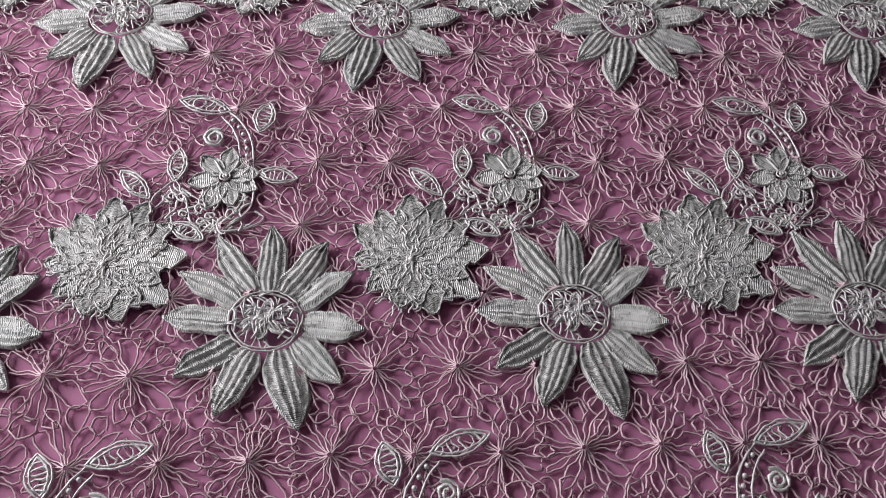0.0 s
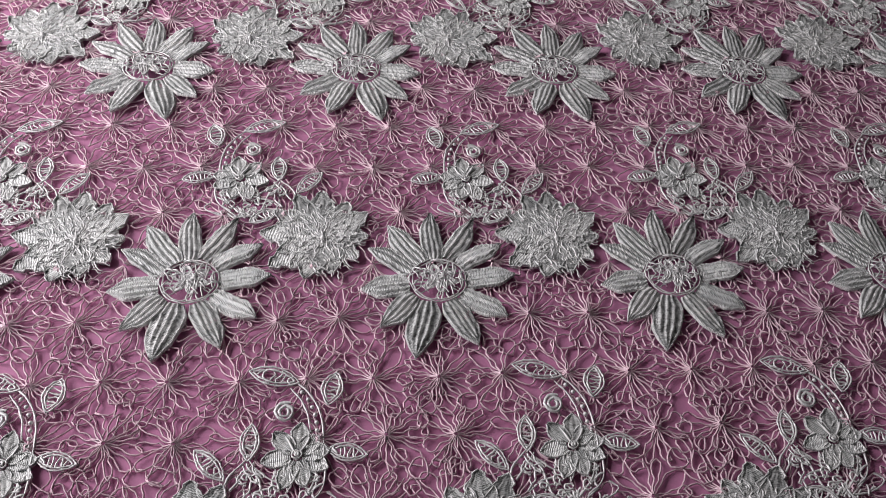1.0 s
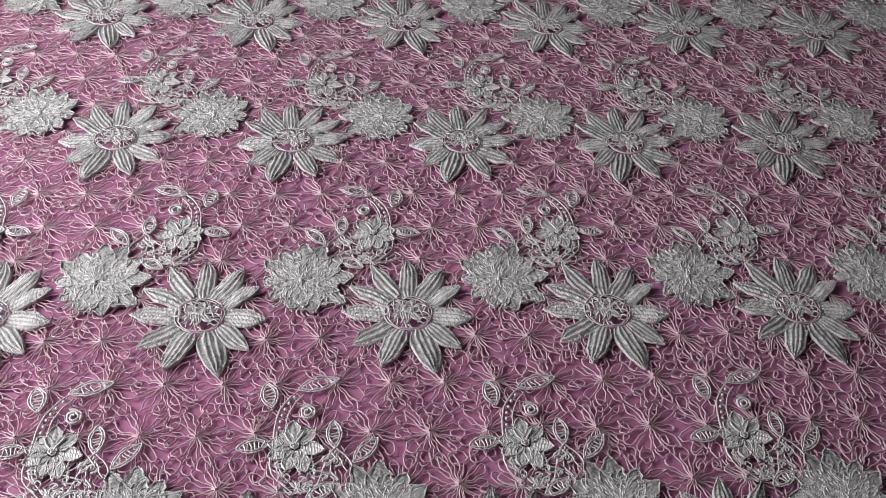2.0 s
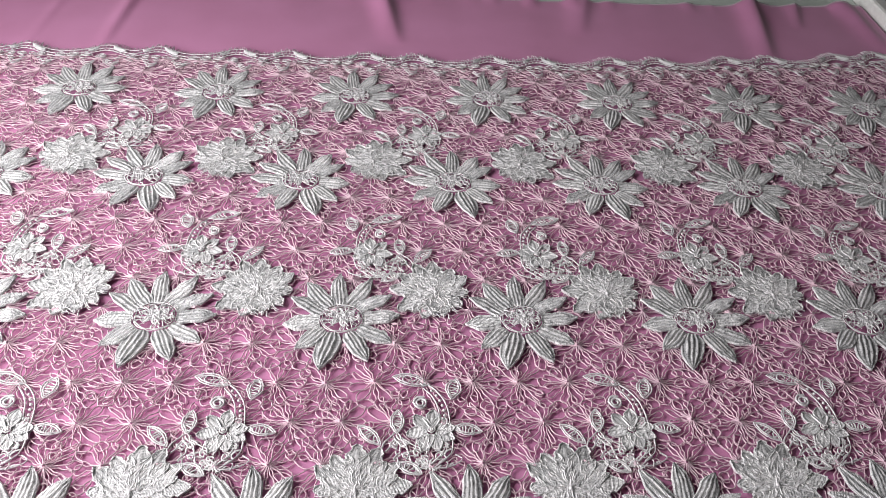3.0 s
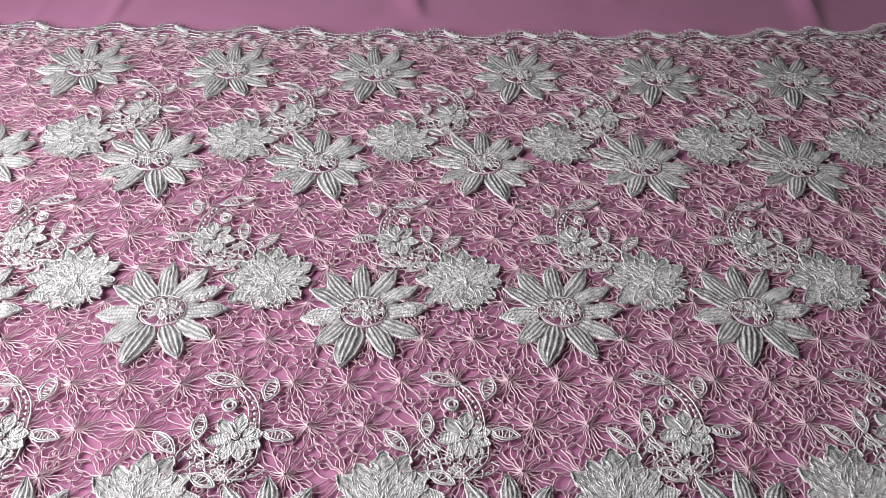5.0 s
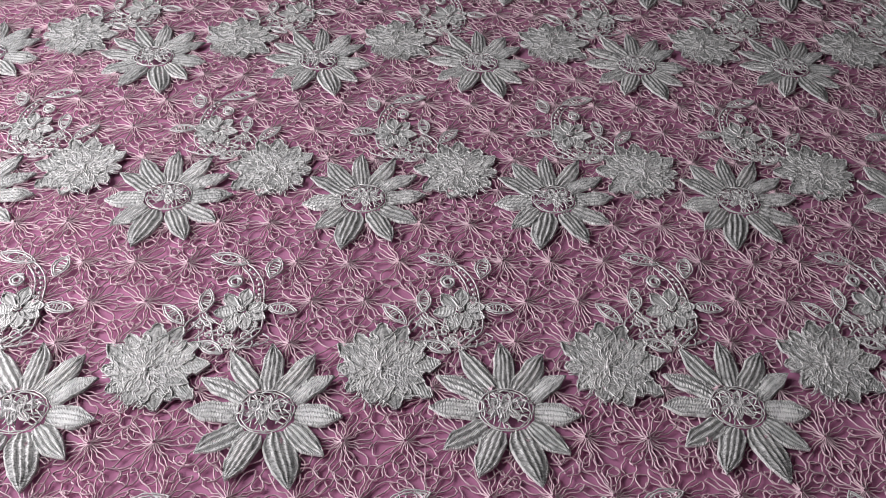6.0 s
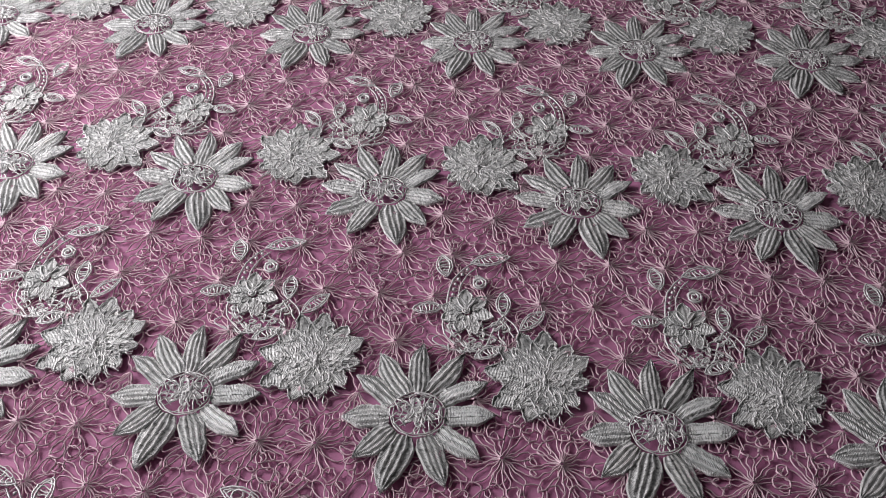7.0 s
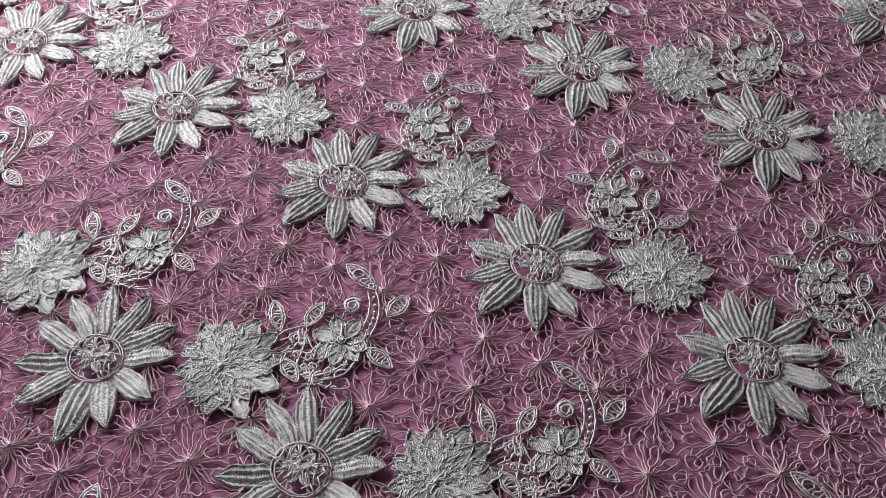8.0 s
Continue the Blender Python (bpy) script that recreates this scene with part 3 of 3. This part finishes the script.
    parts.append(("small_centre", cord_mesh("small_centre", [circle(-21, 71, 2.2, 2.0, 0.0028), circle(-21, 71, 1.0, 0.9, 0.0031, 9), arc_line([mm((-21, 71)), mm((-24, 76)), mm((-26, 80))], 5, 0.0028), arc_line([mm((-21, 71)), mm((-17, 75)), mm((-15, 79))], 5, 0.0028)], 0.0006, CORD, mir)))
    return stem_me, parts


def shrunk(t):
    """A petal tip of the rosette, drawn in a little by its stitching."""
    return mm((ROSE_C[0] + 0.94 * (t[0] - ROSE_C[0]), ROSE_C[1] + 0.94 * (t[1] - ROSE_C[1])))


KIT = {}
for mir in (1, -1):
    dp = [satin_petal("petal", mm((f[0] * 0.965, f[1])), mm((t[0] * 0.965, t[1])), w * 0.93 / 1000, mir, k, lobes=3 if w > 13.8 else 2, roll=0.10 * math.sin(k * 2.4), lift=0.0004 if k % 2 else 0.0011, bend=0.0007 * (k % 3 - 1)) for k, (f, t, w) in enumerate(DAISY)]
    rp = []
    for k, (t, w) in enumerate(ROSE_OUT):
        foot = (ROSE_C[0] + 0.02 * (t[0] - ROSE_C[0]), ROSE_C[1] + 0.02 * (t[1] - ROSE_C[1]))
        rp.append(petal_mesh("rosette_petal", mm(foot), shrunk(t), w * 0.95 / 1000, 0.0012 + 0.0002 * (k % 3), 0.0005, 0.0002, LEAFY, mir, ribs=(-0.45, 0.0, 0.5), teeth=4, nu=18, nv=12, cord=0.0008, seed=70 + k, rough=0.0008, rope=0.00046))
    for k, (t, w) in enumerate(ROSE_MID):
        foot = (ROSE_C[0] + 0.03 * (t[0] - ROSE_C[0]), ROSE_C[1] + 0.03 * (t[1] - ROSE_C[1]))
        rp.append(petal_mesh("inner_petal", mm(foot), shrunk(t), w * 0.95 / 1000, 0.0014 + 0.0002 * (k % 3), 0.0003, 0.0002, LEAFY, mir, ribs=(-0.3, 0.3), teeth=3, nu=12, nv=10, cord=0.0009, seed=110 + k, rough=0.0007, rope=0.0004))
    KIT[mir] = (daisy_centre(mir), dp, rosette_centre(mir), rp, *spray_parts(mir))

rnd = random.Random(3)
DAISIES = []
for row, (dy, dx, mir) in enumerate(DROWS):
    for i in range(-5, 6):
        x = dx + P * i
        dc, dp, rc, rp, sm, sparts = KIT[mir]
        turn = Matrix.Rotation(radians(rnd.uniform(-2.0, 2.0)), 4, "Z")
        y = dy + rnd.uniform(-0.0008, 0.0008)
        if LX0 + 0.043 < x < LX1 - 0.043:
            DAISIES.append((x, y))
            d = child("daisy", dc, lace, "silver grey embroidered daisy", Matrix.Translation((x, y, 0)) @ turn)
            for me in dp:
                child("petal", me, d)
        if row == len(DROWS) - 1:
            continue
        if LX0 + 0.002 < x - mir * 0.095 < LX1 - 0.002 and LX0 + 0.002 < x - mir * 0.03 < LX1 - 0.002:
            r = child("leafy_rosette", rc[0], lace, "dense silver leafy rosette", Matrix.Translation((x, y, 0)))
            for me in rc[1]:
                tagged(child("crinkled_cord", me, r), kind="stuff")
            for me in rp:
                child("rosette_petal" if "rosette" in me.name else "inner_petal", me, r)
            s = child("flower_spray", sm, lace, "openwork flower spray", Matrix.Translation((x, y, 0)))
            for name, me in sparts:
                child(name, me, s)

# ---- the scalloped border along the far edge ----
BY = 1.028


def scallop_top(s):
    """Height of the scalloped edge over the base line, s from 0 to 1 along one repeat."""
    s = s % 1.0
    return 0.006 + 0.014 * (math.exp(-((s - 0.27) / 0.15) ** 2) + math.exp(-((s - 0.66) / 0.14) ** 2) + math.exp(-((s + 0.34) / 0.14) ** 2) + math.exp(-((s - 1.27) / 0.15) ** 2))


def border_line(s, down, z):
    return (P * s, BY + scallop_top(s) - down, z)


def border_kit():
    """One repeat of the border: corded scallops with rungs, satin pads on their slopes, beads, curls and a short fringe."""
    rnd = random.Random(8)
    steps = np.linspace(0, 1, 61)
    lines = [[border_line(s, d, z) for s in steps] for d, z in ((0.0, 0.0026), (0.0060, 0.0026), (0.0100, 0.0022))]
    for s in np.linspace(0, 1, 37)[:-1]:
        lines.append([border_line(s, 0.0056, 0.0024), border_line(s + 0.006, 0.003, 0.0030), border_line(s + 0.009, 0.0006, 0.0026)])
    cords = cord_mesh("border_scallop", lines, 0.00045, CORD, 1, 4)
    pads = []
    for s0, s1, wide in ((0.31, 0.41, 0.0034), (0.70, 0.81, 0.0035), (0.13, 0.20, 0.0024), (0.54, 0.60, 0.0024)):
        v, f, uv = [], [], []
        N, M = 14, 6
        for i in range(N + 1):
            q = i / N
            s = s0 + (s1 - s0) * q
            for k in range(M + 1):
                c = -1 + 2 * k / M
                w = wide * max(0.08, math.sin(math.pi * q) ** 0.7)
                x, y, z = border_line(s, 0.0030, 0.0)
                v.append((x, y + c * w, 0.0012 + 0.0028 * (1 - c * c) ** 0.5 * (0.85 + 0.3 * rnd.random())))
                uv.append((q * (s1 - s0) * P * 1000, c * w * 1000))
        for i in range(N):
            for k in range(M):
                a = i * (M + 1) + k
                f.append((a, a + M + 1, a + M + 2, a + 1))
        pads.append(mesh_of("satin_pad", v, f, RIB, uv))
    lines = []
    for s in np.linspace(0, 1, 49)[:-1]:
        lean, ln = rnd.uniform(-0.0016, 0.0016), rnd.uniform(0.0055, 0.0085)
        x, y, z = border_line(s, 0.0006, 0.0022)
        lines.append([(x, y, z), (x + lean * 0.4, y + ln * 0.5, 0.0024), (x + lean, y + ln, 0.0016)])
    fringe = cord_mesh("eyelash_fringe", lines, 0.0005, CORD, 1, 3)
    bv, bf, bu = [], [], []
    for s in np.linspace(0, 1, 33)[:-1]:
        x, y, z = border_line(s, 0.0075, 0.0012)
        bead(bv, bf, bu, x, y, z, 0.0012)
    beads = mesh_of("beaded_cord", bv, bf, CORD, bu)
    lines = []
    for s, r in ((0.03, 5.0), (0.47, 4.6), (0.94, 4.4), (0.25, 3.6), (0.66, 3.6), (0.14, 3.2), (0.58, 3.2), (0.80, 3.4)):
        for k in (1.0, 0.55):
            lines.append([(P * s + r * k / 1000 * math.cos(a), BY - 0.001 + 0.8 * r * k / 1000 * math.sin(a), 0.0030) for a in np.linspace(0, 6.28, 13)])
    for s in (0.16, 0.34, 0.63, 0.85):
        for k in range(3):
            lines.append(arc_line([(P * s - 0.006, BY - 0.009 - 0.002 * k), (P * s, BY - 0.014 - 0.003 * k), (P * s + 0.006, BY - 0.009 - 0.002 * k)], 8, 0.0020, 0.0006, rnd))
    for k in range(26):
        r, sx, sy = rnd.uniform(1.6, 3.2) / 1000, P * (k + rnd.random()) / 26, BY + rnd.uniform(-0.014, 0.002)
        lines.append([(sx + r * math.cos(a), sy + r * math.sin(a), 0.0024) for a in np.linspace(rnd.uniform(0, 2), 6.5, 9)])
    curls = cord_mesh("curl", lines, 0.00048, CORD, 1, 4)
    return cords, pads, fringe, beads, curls


def edge_shift(x):
    """How far the far edge of the lace wanders from a straight line."""
    return 0.16 * max(0.0, x) ** 2


cords, pads, fringe, beads, curls = border_kit()
for i in range(-4, 4):
    x = 0.010 + P * i
    if x < LX0 - 0.03 or x + P > LX1 + 0.03:
        continue
    rise = edge_shift(x + P) - edge_shift(x)
    m = Matrix.Translation((x, edge_shift(x) + BY, 0)) @ Matrix.Rotation(math.atan2(rise, P), 4, "Z") @ Matrix.Translation((0, -BY, 0))
    o = child("border_scallop", cords, lace, "scalloped corded border with eyelash fringe", m)
    for me in pads:
        child("satin_pad", me, o)
    child("eyelash_fringe", fringe, o)
    child("beaded_cord", beads, o)
    child("curl", curls, o)

# ---- the openwork net, burst by burst ----
PX = 0.03225
# y of each line of bursts, and its offset along x (mm)
NROWS = [(13, 28), (46, 8), (79, 24), (112.5, 3.5), (148, 20.5), (182, 2), (215, 21), (249, 29.5), (280, 22.5), (314, 7), (348, 25), (383, 9), (417, 25.8), (450, 3.8), (483, 26.5), (515, 10), (547, 26),
         (579, 4), (611, 24), (645, 6), (678, 28), (710, 9), (743, 28.5), (776, 14), (809, 3), (841, 22), (873, 30), (905, 12.5), (937, 29), (970, 8), (1001, 24), (1024, 8)]
rnd = random.Random(17)
ROSES = [(dx + P * i + mir * ROSE_C[0] / 1000, dy + ROSE_C[1] / 1000) for dy, dx, mir in DROWS[:-1] for i in range(-5, 6)]


def covered(x, y, r):
    return any((x - a) ** 2 + (y - b) ** 2 < r * r for a, b in DAISIES) or any((x - a) ** 2 + (y - b) ** 2 < r * r for a, b in ROSES)


LINES = []
for ny, off in NROWS:
    LINES.append([(off / 1000 + PX * i + rnd.uniform(-0.0012, 0.0012), ny / 1000 + rnd.uniform(-0.001, 0.001)) for i in range(-17, 18)])

# eyelets: a chain of small rings between one line of bursts and the next, and one between neighbours
EYES = []
for r, line in enumerate(LINES):
    if r + 1 < len(LINES):
        ym = (NROWS[r][0] + NROWS[r + 1][0]) / 2000
        gap = (NROWS[r + 1][0] - NROWS[r][0]) / 1000
        x = LX0 + 0.004
        while x < LX1:
            step = rnd.uniform(0.0075, 0.0115)
            if rnd.random() < 0.95:
                EYES.append((x + step / 2, ym + rnd.uniform(-0.0022, 0.0022), step / 2 * rnd.uniform(0.78, 1.05), gap * rnd.uniform(0.10, 0.165)))
            for sg in (1, -1):
                if rnd.random() < 0.4:
                    EYES.append((x + rnd.uniform(0, step), ym + sg * gap * rnd.uniform(0.20, 0.27), rnd.uniform(0.0024, 0.0040), rnd.uniform(0.0028, 0.0044)))
            x += step
    for (xa, ya), (xb, yb) in zip(line, line[1:]):
        if rnd.random() < 0.8:
            EYES.append(((xa + xb) / 2 + rnd.uniform(-0.0015, 0.0015), (ya + yb) / 2 + rnd.uniform(-0.002, 0.002), rnd.uniform(0.0032, 0.005), rnd.uniform(0.0026, 0.004)))
PTS = 10
loops, burst = [], []
for ex, ey, rx, ry in EYES:
    if not LX0 + 0.003 < ex < LX1 - 0.003 or covered(ex, ey, 0.024):
        continue
    a0, ph, k3 = rnd.uniform(0, 6.28), rnd.uniform(0, 6.28), rnd.choice((3, 4, 5))
    zt = rnd.uniform(-0.0001, 0.0008)
    ring = []
    for t in np.linspace(0, rnd.uniform(5.9, 6.5), PTS + 3):
        q = 1 + 0.13 * math.sin(k3 * t + ph) + 0.07 * rnd.uniform(-1, 1)
        ring.append((ex + rx * q * math.cos(a0 + t), ey + ry * q * math.sin(a0 + t), zt + 0.0003 * math.sin(2 * t + ph)))
    loops.append(ring)
for r, line in enumerate(LINES):
    up_h = (NROWS[r + 1][0] - NROWS[r][0]) / 2000 if r + 1 < len(LINES) else 0.010
    dn_h = (NROWS[r][0] - NROWS[r - 1][0]) / 2000 if r else 0.015
    for cx, cy in line:
        if not LX0 + 0.006 < cx < LX1 - 0.006:
            continue
        n = rnd.randint(10, 12)
        turn = rnd.uniform(0, 6.28)
        ways = [turn + 2 * math.pi * (k + rnd.uniform(-0.22, 0.22)) / n for k in range(n)] + [turn + 2 * math.pi]
        # where neighbouring threads meet: the crown of the arch between them
        crowns = []
        for k in range(n):
            a = (ways[k] + ways[k + 1]) / 2
            ca, sa = math.cos(a), math.sin(a)
            reach = min(1 / max(abs(ca) / (PX / 2), abs(sa) / (up_h if sa > 0 else dn_h)), 0.0195) * rnd.uniform(0.90, 1.16)
            crowns.append((cx + ca * reach, cy + sa * reach, rnd.uniform(-0.0002, 0.0008)))
        for k in range(n):
            a = ways[k]
            ca, sa = math.cos(a), math.sin(a)
            stem_r = min(1 / max(abs(ca) / (PX / 2), abs(sa) / (up_h if sa > 0 else dn_h)), 0.0195) * rnd.uniform(0.52, 0.72)
            for sg, crown in ((1, crowns[k]), (-1, crowns[k - 1])):
                if covered(crown[0], crown[1], 0.021):
                    continue
                off = sg * rnd.uniform(0.0004, 0.0010)
                start = np.array((cx + 0.0009 * ca - sa * off * 0.5, cy + 0.0008 * sa + ca * off * 0.5))
                bend = np.array((cx + ca * stem_r - sa * off * 1.6, cy + sa * stem_r + ca * off * 1.6))
                end = np.array(crown[:2]) + (rnd.uniform(-0.0006, 0.0006), rnd.uniform(-0.0006, 0.0006))
                out = bend + 1.5 * (np.array((cx + ca, cy + sa)) - (cx, cy)) * (0.35 * stem_r)
                ph, fr, amp = rnd.uniform(0, 6.28), rnd.uniform(1.5, 2.6), rnd.uniform(0.0003, 0.0008)
                pts = []
                for j in range(PTS):
                    q = j / (PTS - 1)
                    if q < 0.6:
                        p_ = start + (bend - start) * (q / 0.6)
                    else:
                        t = (q - 0.6) / 0.4
                        p_ = bend * (1 - t) ** 2 + out * 2 * t * (1 - t) + end * t * t
                    w = (amp * math.sin(ph + fr * 6.28 * q) + rnd.uniform(-0.0003, 0.0003)) * min(1.0, 4 * q) * (1 if j < PTS - 1 else 0)
                    z = 0.0021 * math.exp(-q * 5) + crown[2] * min(1, q * 2) + 0.0003 * math.sin(ph + 5 * q)
                    pts.append((p_[0] - sa * w, p_[1] + ca * w, z))
                burst.append(pts)


def bundle(lines, radius):
    """Many three-sided threads of equal length at once."""
    p = np.asarray(lines, float)
    p[:, :, 0] = np.clip(p[:, :, 0], LX0, LX1)
    p[:, :, 1] += 0.16 * np.maximum(0, p[:, :, 0]) ** 2 * np.clip((p[:, :, 1] - 0.95) / 0.08, 0, 1)
    m_, n_ = p.shape[:2]
    t = np.gradient(p, axis=1)
    side = np.stack([-t[..., 1], t[..., 0], np.zeros((m_, n_))], 2)
    side /= np.linalg.norm(side, axis=2)[..., None] + 1e-9
    upv = np.array([0, 0, 1.0])
    v = np.stack([p + radius * 1.1 * upv, p + radius * side - radius * 0.5 * upv, p - radius * side - radius * 0.5 * upv], 2).reshape(-1, 3)
    base = (np.arange(m_)[:, None] * n_ + np.arange(n_ - 1)[None]).ravel() * 3
    f = []
    for k in range(3):
        k2 = (k + 1) % 3
        f.append(np.stack([base + k, base + k2, base + 3 + k2, base + 3 + k], 1))
    return v, np.concatenate(f)


va, fa = bundle(burst, 0.00050)
vb, fb = bundle(loops, 0.00054)
nv_, nf_ = np.concatenate([va, vb]), np.concatenate([fa, fb + len(va)])
me = bpy.data.meshes.new("net")
me.vertices.add(len(nv_))
me.vertices.foreach_set("co", nv_.ravel())
me.loops.add(nf_.size)
me.loops.foreach_set("vertex_index", nf_.ravel().astype(np.int32))
me.polygons.add(len(nf_))
me.polygons.foreach_set("loop_start", np.arange(len(nf_), dtype=np.int32) * 4)
me.polygons.foreach_set("use_smooth", np.ones(len(nf_), dtype=bool))
me.update(calc_edges=True)
me.validate()
me.materials.append(NET)
tagged(child("net", me, lace, "wavy silver pink openwork threads"), kind="stuff")
